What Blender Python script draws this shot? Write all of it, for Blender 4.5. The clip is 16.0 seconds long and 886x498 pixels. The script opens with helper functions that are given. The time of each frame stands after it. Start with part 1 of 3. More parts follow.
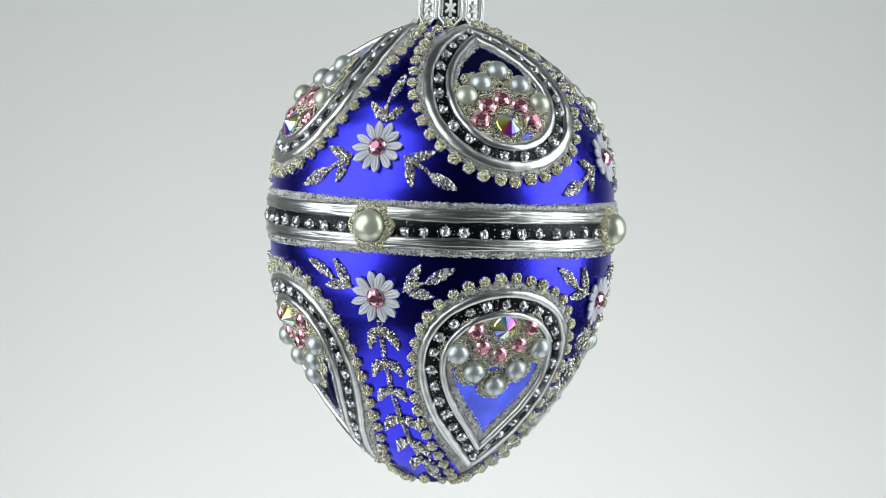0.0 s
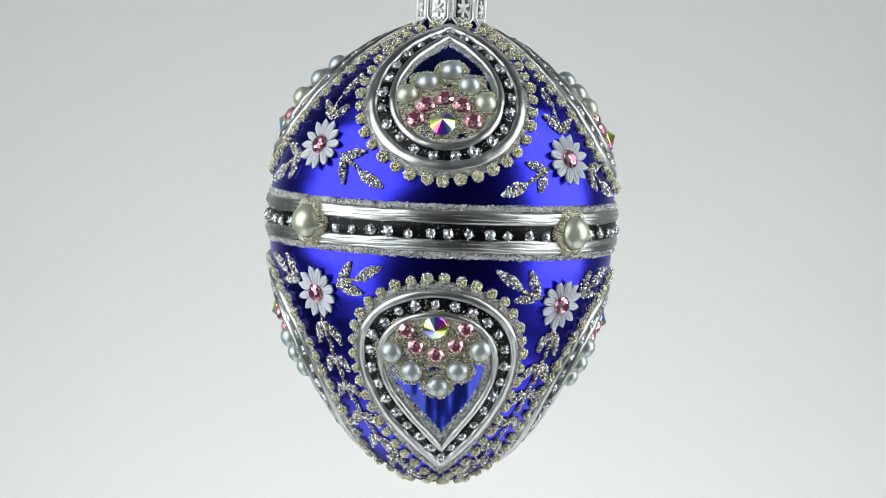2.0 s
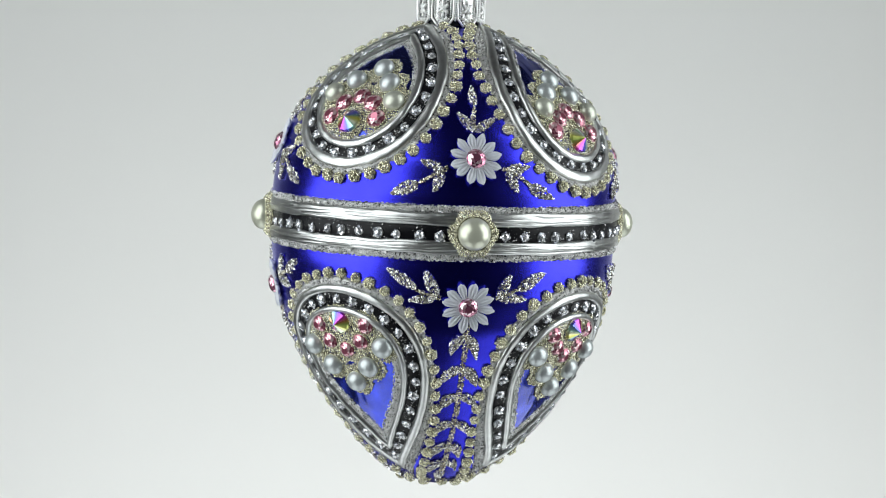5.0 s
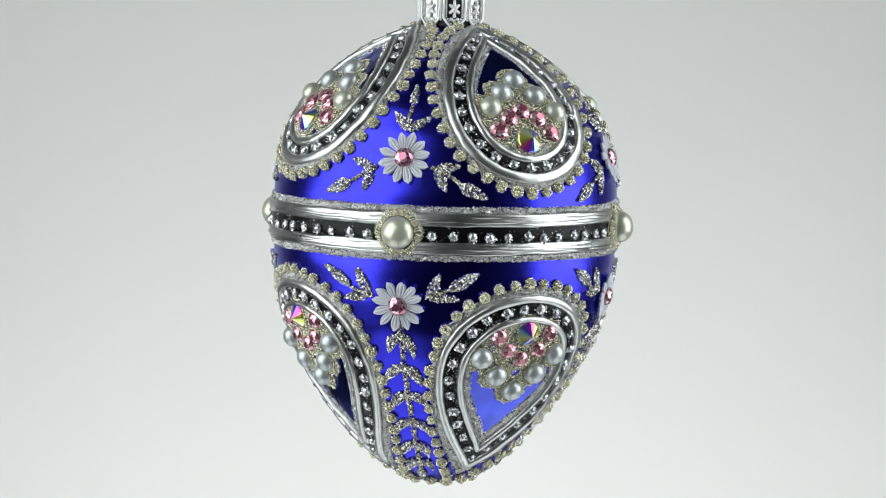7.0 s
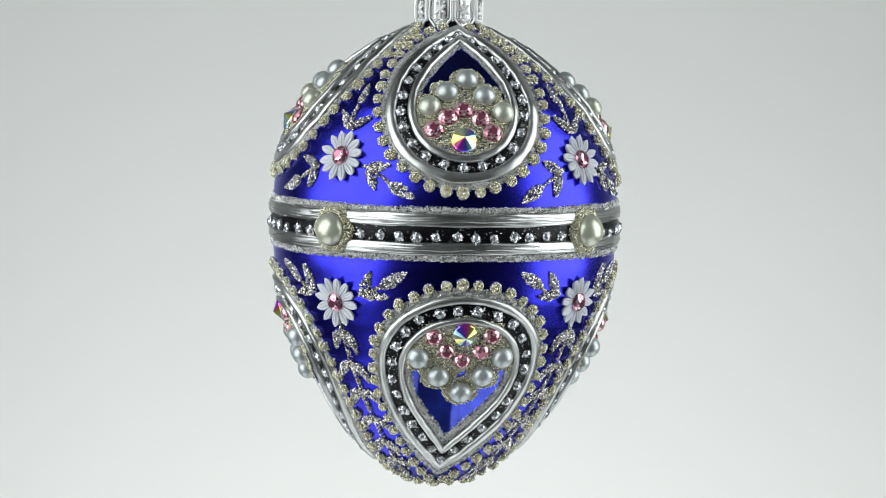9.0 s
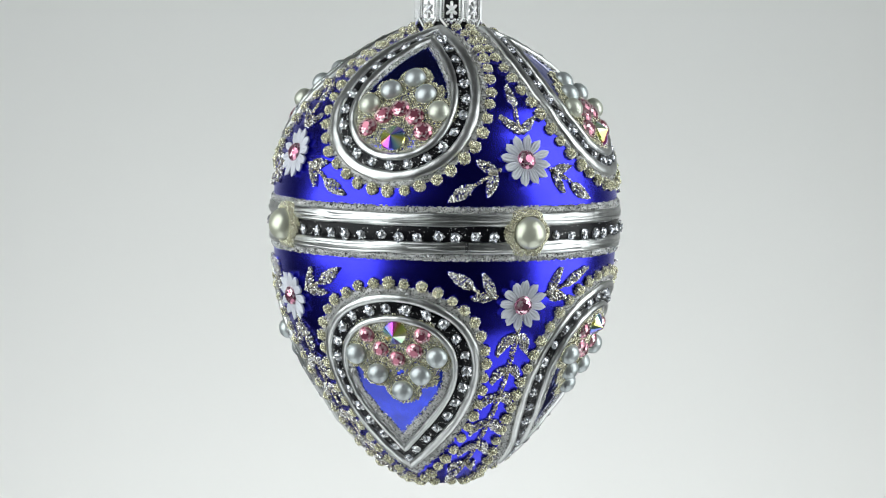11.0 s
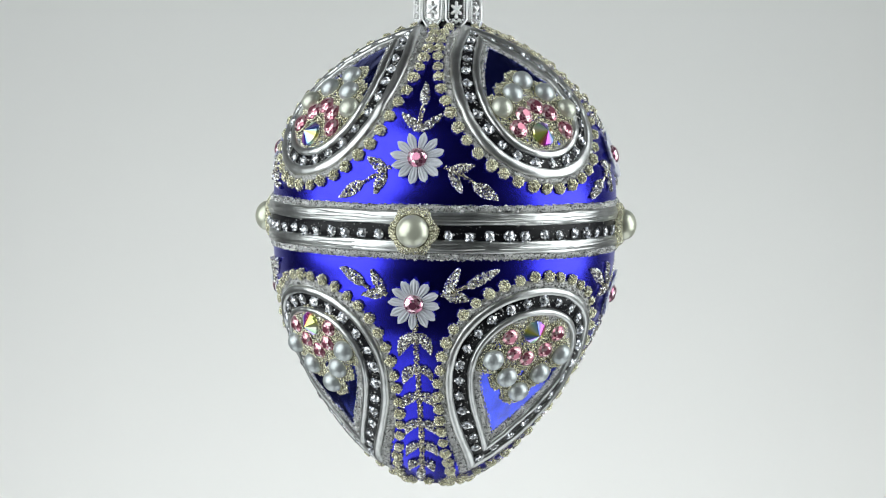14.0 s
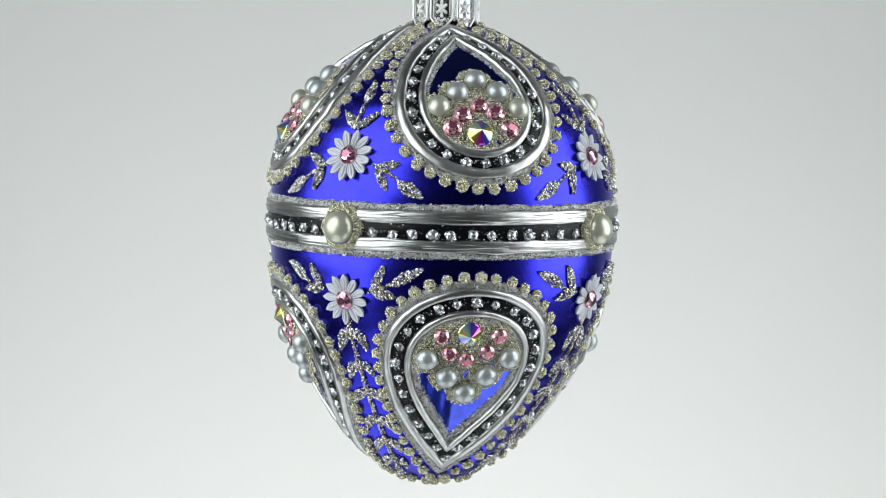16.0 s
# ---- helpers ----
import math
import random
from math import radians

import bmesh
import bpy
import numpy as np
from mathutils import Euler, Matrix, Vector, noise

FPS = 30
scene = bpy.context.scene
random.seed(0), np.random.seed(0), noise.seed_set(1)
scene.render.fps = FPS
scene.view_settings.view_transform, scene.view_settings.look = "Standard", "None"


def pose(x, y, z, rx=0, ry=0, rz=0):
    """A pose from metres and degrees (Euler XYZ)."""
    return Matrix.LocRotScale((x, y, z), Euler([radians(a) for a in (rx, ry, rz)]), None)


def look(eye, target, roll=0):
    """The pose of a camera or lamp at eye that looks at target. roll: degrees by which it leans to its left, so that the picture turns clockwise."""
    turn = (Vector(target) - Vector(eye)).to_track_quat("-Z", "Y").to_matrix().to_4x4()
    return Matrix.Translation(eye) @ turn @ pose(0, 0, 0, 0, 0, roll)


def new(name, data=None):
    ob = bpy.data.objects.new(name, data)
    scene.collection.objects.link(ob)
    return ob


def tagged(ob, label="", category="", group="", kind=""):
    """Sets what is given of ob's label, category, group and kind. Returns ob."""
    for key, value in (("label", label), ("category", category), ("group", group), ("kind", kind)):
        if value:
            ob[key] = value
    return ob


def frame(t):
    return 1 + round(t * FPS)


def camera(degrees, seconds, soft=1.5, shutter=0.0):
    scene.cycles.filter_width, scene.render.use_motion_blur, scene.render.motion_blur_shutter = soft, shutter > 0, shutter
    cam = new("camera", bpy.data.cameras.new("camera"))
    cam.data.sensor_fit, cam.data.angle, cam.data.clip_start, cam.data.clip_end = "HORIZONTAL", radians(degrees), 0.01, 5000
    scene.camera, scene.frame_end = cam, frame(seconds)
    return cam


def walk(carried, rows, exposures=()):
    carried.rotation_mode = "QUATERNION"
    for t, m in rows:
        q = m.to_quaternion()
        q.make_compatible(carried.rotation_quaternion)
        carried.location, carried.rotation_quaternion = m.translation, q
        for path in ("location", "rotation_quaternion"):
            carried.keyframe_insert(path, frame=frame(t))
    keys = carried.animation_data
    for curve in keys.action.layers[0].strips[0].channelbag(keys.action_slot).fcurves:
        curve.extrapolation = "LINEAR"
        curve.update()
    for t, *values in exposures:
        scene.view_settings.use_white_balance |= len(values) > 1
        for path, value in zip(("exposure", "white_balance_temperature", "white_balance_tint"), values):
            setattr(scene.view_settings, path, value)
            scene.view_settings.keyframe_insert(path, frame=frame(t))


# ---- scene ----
# A hand-decorated glass egg ornament turns slowly on its hanger before a pale paper backdrop.
# Shapes are worked out in millimetres and stored in metres.
MM = 0.001
HANG = Vector((0.0, 0.0, 0.30))          # centre of the egg's waist
CAM_TILT = 4.9                           # degrees the camera looks down
CAM_BACK = 505.6                         # millimetres from lens to the egg's axis

cam = camera(22.63, 16.0, soft=1.1)
cam_pose = Matrix.Translation(HANG) @ pose(0, 0, 0, -CAM_TILT) @ pose(0, -CAM_BACK * MM, -6.8 * MM, 90)
walk(cam, [(0.0, cam_pose), (16.0, cam_pose)])

# seconds, spin, lean towards the lens, lean sideways (degrees), sway sideways and upwards (millimetres)
TURN = [
    (0.0, 68.07, 4.23, 2.38, -0.20, 6.89),
    (0.5, 62.31, 4.42, 2.42, -0.22, 6.92),
    (1.0, 56.49, 4.61, 2.47, -0.24, 6.95),
    (1.5, 50.70, 4.80, 2.52, -0.28, 6.98),
    (2.0, 44.75, 4.82, 2.53, -0.23, 6.92),
    (2.5, 39.04, 4.85, 2.54, -0.22, 6.86),
    (3.0, 33.08, 4.87, 2.56, -0.16, 6.80),
    (3.5, 27.13, 4.89, 2.57, -0.10, 6.73),
    (4.0, 21.20, 4.98, 2.41, -0.07, 6.74),
    (6.5, -8.11, 5.39, 1.61, 0.38, 6.78),
    (7.0, -14.01, 5.48, 1.45, 0.46, 6.78),
    (7.5, -19.58, 5.45, 1.37, 0.42, 6.74),
    (8.0, -25.20, 5.42, 1.29, 0.40, 6.70),
    (8.5, -30.92, 5.39, 1.21, 0.36, 6.65),
    (9.0, -36.50, 5.36, 1.13, 0.33, 6.61),
    (11.5, -66.42, 5.17, 0.83, 0.45, 6.61),
    (12.0, -72.32, 5.13, 0.76, 0.43, 6.61),
    (12.5, -78.39, 5.10, 0.70, 0.41, 6.61),
    (13.0, -84.25, 4.96, 0.76, 0.35, 6.59),
    (13.5, -90.10, 4.83, 0.82, 0.32, 6.57),
    (14.0, -96.14, 4.70, 0.88, 0.39, 6.54),
    (14.5, -101.90, 4.57, 0.94, 0.39, 6.52),
    (15.0, -107.71, 4.66, 1.00, 0.17, 6.60),
    (15.5, -113.21, 4.75, 1.05, -0.04, 6.68),
    (16.0, -118.90, 4.84, 1.11, -0.26, 6.76),
]

# ---------------------------------------------------------------- light
world = bpy.data.worlds.new("studio")
scene.world = world
world.use_nodes = True
world.node_tree.nodes["Background"].inputs[0].default_value = (0.93, 0.97, 1.0, 1)
world.node_tree.nodes["Background"].inputs[1].default_value = 0.016


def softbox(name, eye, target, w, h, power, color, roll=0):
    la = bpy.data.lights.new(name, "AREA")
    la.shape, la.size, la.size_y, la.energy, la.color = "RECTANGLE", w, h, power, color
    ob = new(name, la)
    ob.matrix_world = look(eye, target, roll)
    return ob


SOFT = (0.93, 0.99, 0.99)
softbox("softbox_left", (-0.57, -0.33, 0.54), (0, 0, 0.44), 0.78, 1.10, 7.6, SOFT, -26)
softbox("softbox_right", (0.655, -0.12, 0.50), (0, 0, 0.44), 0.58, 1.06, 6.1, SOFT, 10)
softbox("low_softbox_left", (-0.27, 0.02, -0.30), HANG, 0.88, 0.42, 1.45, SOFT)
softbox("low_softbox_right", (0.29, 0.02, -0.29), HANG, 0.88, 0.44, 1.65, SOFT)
softbox("backdrop_light", (0.0, 0.50, -0.48), (0.0, 1.25, 0.01), 1.0, 0.3, 9.0, (1.0, 1.0, 0.985))
scene.view_settings.exposure = 0.0


# ---------------------------------------------------------------- materials
def material(name, base, rough=0.5, metal=0.0, vary=0.0, grain=400.0, bump=0.0, bump_grain=1500.0, island=None, coat=0.0, rough_vary=0.0, ior=1.5, spec=0.5):
    """A surface with colour drift at two scales, fine relief and, if given, a colour ramp over loose islands."""
    m = bpy.data.materials.new(name)
    m.use_nodes = True
    nt = m.node_tree
    b = nt.nodes["Principled BSDF"]
    b.inputs["Base Color"].default_value = (*base, 1)
    b.inputs["Roughness"].default_value = rough
    b.inputs["Metallic"].default_value = metal
    b.inputs["Coat Weight"].default_value = coat
    b.inputs["Coat Roughness"].default_value = 0.05
    b.inputs["IOR"].default_value = ior
    b.inputs["Specular IOR Level"].default_value = spec
    tc = nt.nodes.new("ShaderNodeTexCoord")

    def noise_node(scale, detail=3.0):
        n = nt.nodes.new("ShaderNodeTexNoise")
        n.inputs["Scale"].default_value, n.inputs["Detail"].default_value = scale, detail
        nt.links.new(tc.outputs["Object"], n.inputs["Vector"])
        return n

    colour = None
    if island:
        geo = nt.nodes.new("ShaderNodeNewGeometry")
        ramp = nt.nodes.new("ShaderNodeValToRGB")
        ramp.color_ramp.interpolation = "CONSTANT"
        els = ramp.color_ramp.elements
        while len(els) < len(island):
            els.new(0.5)
        for i, c in enumerate(island):
            els[i].position, els[i].color = i / len(island), (*c, 1)
        nt.links.new(geo.outputs["Random Per Island"], ramp.inputs["Fac"])
        colour = ramp.outputs["Color"]
        nt.links.new(colour, b.inputs["Base Color"])
    if vary:
        mix = nt.nodes.new("ShaderNodeMix")
        mix.data_type, mix.blend_type = "RGBA", "MULTIPLY"
        add = nt.nodes.new("ShaderNodeMath")
        add.operation = "MULTIPLY"
        n1, n2 = noise_node(grain), noise_node(grain * 0.13)
        nt.links.new(n1.outputs["Fac"], add.inputs[0])
        nt.links.new(n2.outputs["Fac"], add.inputs[1])
        rr = nt.nodes.new("ShaderNodeMapRange")
        rr.inputs["From Min"].default_value, rr.inputs["From Max"].default_value = 0.12, 0.40
        rr.inputs["To Min"].default_value, rr.inputs["To Max"].default_value = 1.0 - vary, 1.0
        nt.links.new(add.outputs[0], rr.inputs["Value"])
        mix.inputs["Factor"].default_value = 1.0
        mix.inputs["A"].default_value = (*base, 1)
        if colour:
            nt.links.new(colour, mix.inputs["A"])
        nt.links.new(rr.outputs["Result"], mix.inputs["B"])
        nt.links.new(mix.outputs["Result"], b.inputs["Base Color"])
    if rough_vary:
        n = noise_node(grain * 0.4)
        rv = nt.nodes.new("ShaderNodeMapRange")
        rv.inputs["To Min"].default_value, rv.inputs["To Max"].default_value = max(0.02, rough - rough_vary), rough + rough_vary
        nt.links.new(n.outputs["Fac"], rv.inputs["Value"])
        nt.links.new(rv.outputs["Result"], b.inputs["Roughness"])
    if bump:
        n = noise_node(bump_grain, 4.0)
        bp = nt.nodes.new("ShaderNodeBump")
        bp.inputs["Strength"].default_value, bp.inputs["Distance"].default_value = bump, 0.0002
        nt.links.new(n.outputs["Fac"], bp.inputs["Height"])
        nt.links.new(bp.outputs["Normal"], b.inputs["Normal"])
    return m


M_BLUE = material("satin_blue_lacquer", (0.044, 0.042, 0.66), 0.26, 1.0, vary=0.15, grain=250, rough_vary=0.03, bump=0.06, bump_grain=2500)
# The strong colour noise here paints in the cloudy reflections of the enamel.
M_GLOSS = material("glossy_blue_enamel", (0.046, 0.085, 0.82), 0.22, 1.0, vary=0.5, grain=190, rough_vary=0.08, bump=0.4, bump_grain=150, coat=0.8)
M_SILVER = material("brushed_silver_paint", (0.71, 0.72, 0.715), 0.36, 1.0, vary=0.22, grain=500, rough_vary=0.08, bump=0.25, bump_grain=420)
M_BAND = material("rippled_silver_foil", (0.70, 0.71, 0.705), 0.31, 1.0, vary=0.25, grain=420, rough_vary=0.08, bump=0.25, bump_grain=330)
M_BLACK = material("black_enamel", (0.006, 0.006, 0.008), 0.30, 0.0, vary=0.3, grain=700, bump=0.3, bump_grain=1500, spec=0.15)
M_GLITTER = material("silver_glitter", (0.7, 0.7, 0.7), 0.25, 0.68, island=[(0.93, 0.93, 0.93), (0.72, 0.72, 0.71), (0.95, 0.95, 0.97), (0.36, 0.355, 0.34), (0.92, 0.92, 0.91), (0.08, 0.08, 0.08), (0.76, 0.77, 0.79), (0.2, 0.2, 0.2)])
M_LEAF = material("warm_silver_glitter", (0.6, 0.6, 0.55), 0.25, 0.78, island=[(0.84, 0.83, 0.80), (0.52, 0.50, 0.45), (0.92, 0.91, 0.89), (0.32, 0.30, 0.27), (0.78, 0.76, 0.71), (0.13, 0.125, 0.12), (0.93, 0.93, 0.93), (0.84, 0.84, 0.85)])
M_GOLDGLIT = material("champagne_glitter", (0.6, 0.6, 0.5), 0.27, 1.0, island=[(0.70, 0.66, 0.54), (0.50, 0.46, 0.36), (0.80, 0.78, 0.70), (0.40, 0.37, 0.30), (0.60, 0.56, 0.44)])
M_GLUE = material("glitter_paste", (0.50, 0.50, 0.49), 0.4, 0.6, vary=0.5, grain=2500, bump=0.8, bump_grain=2600)
M_CAVIAR = material("pale_gold_microbead", (0.5, 0.48, 0.38), 0.27, 0.8, island=[(0.76, 0.74, 0.57), (0.54, 0.52, 0.38), (0.86, 0.84, 0.69), (0.64, 0.62, 0.46)])
M_BEADBASE = material("gold_paste", (0.16, 0.145, 0.10), 0.5, 0.4, vary=0.4, grain=2000, bump=0.5, bump_grain=2500)
M_PEARL = material("grey_white_pearl", (0.55, 0.59, 0.60), 0.38, 0.6, vary=0.05, grain=200, coat=0.12)
M_IVORY = material("ivory_pearl", (0.65, 0.665, 0.54), 0.32, 0.5, vary=0.05, grain=200, coat=0.25)
M_CREAM = material("cream_pearl", (0.62, 0.64, 0.55), 0.38, 0.55, vary=0.05, grain=200, coat=0.12)
# Light and dark facet colours paint sparkle into these three cut stones.
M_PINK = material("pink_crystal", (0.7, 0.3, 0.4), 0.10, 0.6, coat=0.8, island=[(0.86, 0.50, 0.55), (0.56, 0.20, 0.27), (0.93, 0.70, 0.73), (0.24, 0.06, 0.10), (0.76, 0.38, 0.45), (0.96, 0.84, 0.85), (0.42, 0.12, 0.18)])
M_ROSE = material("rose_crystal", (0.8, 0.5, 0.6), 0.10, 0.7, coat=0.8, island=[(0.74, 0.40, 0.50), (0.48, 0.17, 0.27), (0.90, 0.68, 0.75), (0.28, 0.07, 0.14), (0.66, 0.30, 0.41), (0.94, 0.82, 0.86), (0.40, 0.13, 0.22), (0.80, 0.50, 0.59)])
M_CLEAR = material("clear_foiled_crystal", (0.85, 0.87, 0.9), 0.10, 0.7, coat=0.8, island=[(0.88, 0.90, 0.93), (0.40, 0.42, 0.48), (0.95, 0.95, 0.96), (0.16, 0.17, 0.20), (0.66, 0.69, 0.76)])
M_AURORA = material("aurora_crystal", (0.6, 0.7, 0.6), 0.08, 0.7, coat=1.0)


def painted_sheen(m, bands):
    """Paints iridescent reflections round a stone's point as fixed bands of base colour."""
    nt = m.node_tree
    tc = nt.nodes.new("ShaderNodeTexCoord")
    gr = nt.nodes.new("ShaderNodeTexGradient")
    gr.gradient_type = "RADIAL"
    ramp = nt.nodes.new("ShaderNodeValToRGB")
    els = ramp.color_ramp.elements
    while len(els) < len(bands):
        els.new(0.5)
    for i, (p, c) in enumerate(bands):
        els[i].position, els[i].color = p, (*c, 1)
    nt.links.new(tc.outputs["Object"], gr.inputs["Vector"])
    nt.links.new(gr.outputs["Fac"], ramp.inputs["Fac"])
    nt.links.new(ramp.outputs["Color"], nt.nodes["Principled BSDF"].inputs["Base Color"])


# Rainbow hues of the stone's changing reflections, fixed by angle in the colour.
painted_sheen(M_AURORA, [(0.0, (0.84, 0.86, 0.22)), (0.08, (0.50, 0.66, 0.16)), (0.14, (0.62, 0.24, 0.10)), (0.20, (0.70, 0.06, 0.50)), (0.26, (0.36, 0.06, 0.80)), (0.34, (0.10, 0.13, 0.78)),
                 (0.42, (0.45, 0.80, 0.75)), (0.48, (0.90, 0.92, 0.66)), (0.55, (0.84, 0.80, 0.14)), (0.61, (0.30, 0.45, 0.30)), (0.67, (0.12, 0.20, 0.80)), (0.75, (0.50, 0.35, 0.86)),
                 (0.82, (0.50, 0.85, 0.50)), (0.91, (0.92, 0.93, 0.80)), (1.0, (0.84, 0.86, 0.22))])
M_PETAL = material("white_porcelain_petal", (0.72, 0.74, 0.81), 0.45, 0.0, vary=0.18, grain=900, bump=0.2)
M_CAP = material("bright_silver_cap", (0.92, 0.92, 0.92), 0.40, 1.0, vary=0.15, grain=900, rough_vary=0.08, bump=0.6, bump_grain=1100)
M_PLATE = material("polished_silver_plate", (0.72, 0.72, 0.72), 0.24, 1.0, vary=0.35, grain=700, rough_vary=0.06, bump=0.5, bump_grain=900)
# For the cap's core, much darker than the plates over it.
M_CAPDARK = material("dark_silver", (0.06, 0.06, 0.06), 0.40, 0.9, vary=0.4, grain=900)
M_SWEEP = material("pale_grey_paper", (0.78, 0.80, 0.79), 0.9, 0.0, vary=0.02, grain=6, bump=0.05, bump_grain=900)

M_CEIL = material("dark_grey_ceiling_paint", (0.035, 0.035, 0.035), 0.8, 0.0, vary=0.08, grain=8, bump=0.1, bump_grain=300)
M_CORD = material("grey_nylon_cord", (0.35, 0.35, 0.36), 0.5, 0.0, vary=0.2, grain=900)
M_WALL = material("dark_grey_wall_paint", (0.055, 0.055, 0.058), 0.8, 0.0, vary=0.1, grain=5, bump=0.15, bump_grain=250)
M_FLOOR = material("dark_studio_floor", (0.10, 0.10, 0.105), 0.6, 0.0, vary=0.3, grain=30, bump=0.1, bump_grain=300)

# ---------------------------------------------------------------- the egg's surface of revolution
OUTLINE = [(44.4, 5.6), (43.5, 7.6), (42.3, 10.6), (40.5, 14.5), (38.2, 18.6), (35.4, 22.85), (31.1, 27.85), (26.4, 32.2), (21, 35.4), (15, 37.6), (8, 38.9), (0, 39.2),
           (-8, 38.8), (-15, 37.6), (-22, 35.7), (-28, 33.4), (-34, 30.5), (-40, 26.8), (-46, 22.3), (-51, 18.0), (-55.2, 13.2), (-58.4, 8), (-60.2, 3.5), (-60.6, 0.0)]
_o = np.array(OUTLINE)
_s = np.concatenate([[0], np.cumsum(np.hypot(*np.diff(_o, axis=0).T))])
ARC = np.linspace(0, _s[-1], 1400)
_k = np.hanning(45)
_k /= _k.sum()


def _smooth(v):
    e = np.concatenate([2 * v[0] - v[22:0:-1], v, 2 * v[-1] - v[-2:-24:-1]])
    return np.convolve(e, _k, "valid")


PZ = _smooth(np.interp(ARC, _s, _o[:, 0]))
PR = np.maximum(_smooth(np.interp(ARC, _s, _o[:, 1])), 0.0)
_dz, _dr = np.gradient(PZ, ARC), np.gradient(PR, ARC)
_l = np.hypot(_dz, _dr)
NR, NZ = -_dz / _l, _dr / _l
ARC += 61.0 - float(np.interp(0.0, -PZ, ARC))      # the waist lies at 61
TOP, END = float(ARC[0]), float(ARC[-1])

UPPER = dict(outer=(4.0, 48.4, 14.9, 1.15), inner=(9.6, 44.3, 10.6, 1.2), window=(13.6, 42.6, 9.1, 1.15), glitter=(2.0, 51.2, 17.6, 0.8), balls=(1.0, 51.6, 18.0, 0.7),
             pearls=[(0.5, 23.4), (-4.2, 28.1), (4.7, 28.5), (-8.1, 33.6), (8.5, 34.2)], pinks=[(-3.6, 34.6), (0.2, 32.7), (3.9, 34.6), (-6.2, 38.7), (6.4, 39.0)], star=(0.0, 41.0),
             sizes=(2.4, 2.15, 2.8), dent=(28.0, 14.0, 9.6, 0.5))
LOWER = dict(outer=(121.6, 74.4, 17.0, 1.25), inner=(115.2, 79.0, 12.5, 1.34), window=(109.6, 82.0, 9.9, 1.25), glitter=(127.0, 71.6, 19.9, 1.30), balls=(131.0, 71.0, 19.4, 1.38),
             pearls=[(-9.0, 88.9), (9.2, 88.9), (-4.6, 93.4), (4.8, 93.4), (0.4, 97.7)], pinks=[(-6.4, 83.6), (6.5, 83.6), (-3.8, 87.4), (4.1, 87.6), (0.2, 89.6)], star=(0.5, 83.3),
             sizes=(2.4, 1.9, 2.65), dent=(97.0, 17.0, 10.5, 0.6))
# azimuth of the middle, slide along the arc, sideways drift of the tip, size of the outline
PANELS = [(UPPER, -44.8, -2.4, 0.0, 1.08), (UPPER, 42.8, 0.2, 1.0, 1.03), (UPPER, 131.9, -0.9, -1.2, 1.07), (UPPER, 222.0, -0.6, 0.0, 1.03),
          (LOWER, -44.8, -0.4, 1.5, 0.98), (LOWER, 43.9, 0.3, -1.8, 0.985), (LOWER, 130.5, -0.4, -1.3, 1.02), (LOWER, 225.0, 0.0, 0.0, 1.0)]
# each panel's stones, hand set: millimetres beside its middle and arc length, pearls, then pink stones, then the pointed crystal
STONES = {}
STONES[0] = dict(pearls=[(0.8, 25.3), (-4.3, 29.5), (4.7, 29.9), (-8.4, 33.7), (8.1, 35.1)], pinks=[(-4.4, 35.8), (-0.5, 33.8), (3.2, 35.5), (-6.5, 39.4), (5.6, 39.3)], star=(-0.7, 40.4))
STONES[1] = dict(pearls=[(1.3, 24.9), (-3.2, 28.7), (4.8, 29.7), (-7.1, 33.0), (8.4, 34.3)], pinks=[(-3.4, 35.3), (0.0, 33.5), (3.6, 35.5), (-6.4, 38.4), (5.9, 39.0)], star=(-0.2, 40.7))
STONES[2] = dict(pearls=[(0.5, 26.6), (-4.0, 30.5), (4.8, 30.3), (-8.3, 34.6), (8.8, 35.0)], pinks=[(-3.6, 36.2), (0.3, 33.9), (3.5, 35.6), (-6.0, 39.5), (6.4, 39.8)], star=(-0.4, 40.8))
STONES[4] = dict(pearls=[(-9.5, 88.3), (9.0, 87.1), (-5.3, 93.0), (4.5, 92.4), (0.2, 96.7)], pinks=[(-6.5, 83.2), (5.9, 82.4), (-4.5, 87.0), (3.9, 86.4), (-0.2, 88.8)], star=(-0.5, 82.1))
STONES[5] = dict(pearls=[(-9.1, 87.9), (8.7, 87.8), (-4.7, 92.6), (4.9, 92.5), (0.4, 96.9)], pinks=[(-6.2, 83.2), (6.0, 82.8), (-3.4, 86.5), (4.1, 86.6), (0.1, 88.8)], star=(0.3, 82.4))
STONES[6] = dict(pearls=[(-9.0, 89.4), (8.7, 89.2), (-4.4, 94.1), (4.2, 93.7), (-0.0, 98.3)], pinks=[(-6.4, 84.2), (5.9, 84.0), (-4.3, 88.3), (3.7, 87.9), (-0.6, 89.8)], star=(-0.7, 83.3))
QUARTERS = [-90.2, -0.1, 86.6, 176.0]          # azimuths of the waist pearls
FLOWERS = [(-90.4, -88.7), (0.3, -0.6), (87.05, 86.75), (177.0, 178.5)]   # azimuths of the flowers above and below them


def at_arc(a):
    a = np.clip(a, TOP, END)
    return np.interp(a, ARC, PR), np.interp(a, ARC, PZ), np.interp(a, ARC, NR), np.interp(a, ARC, NZ)


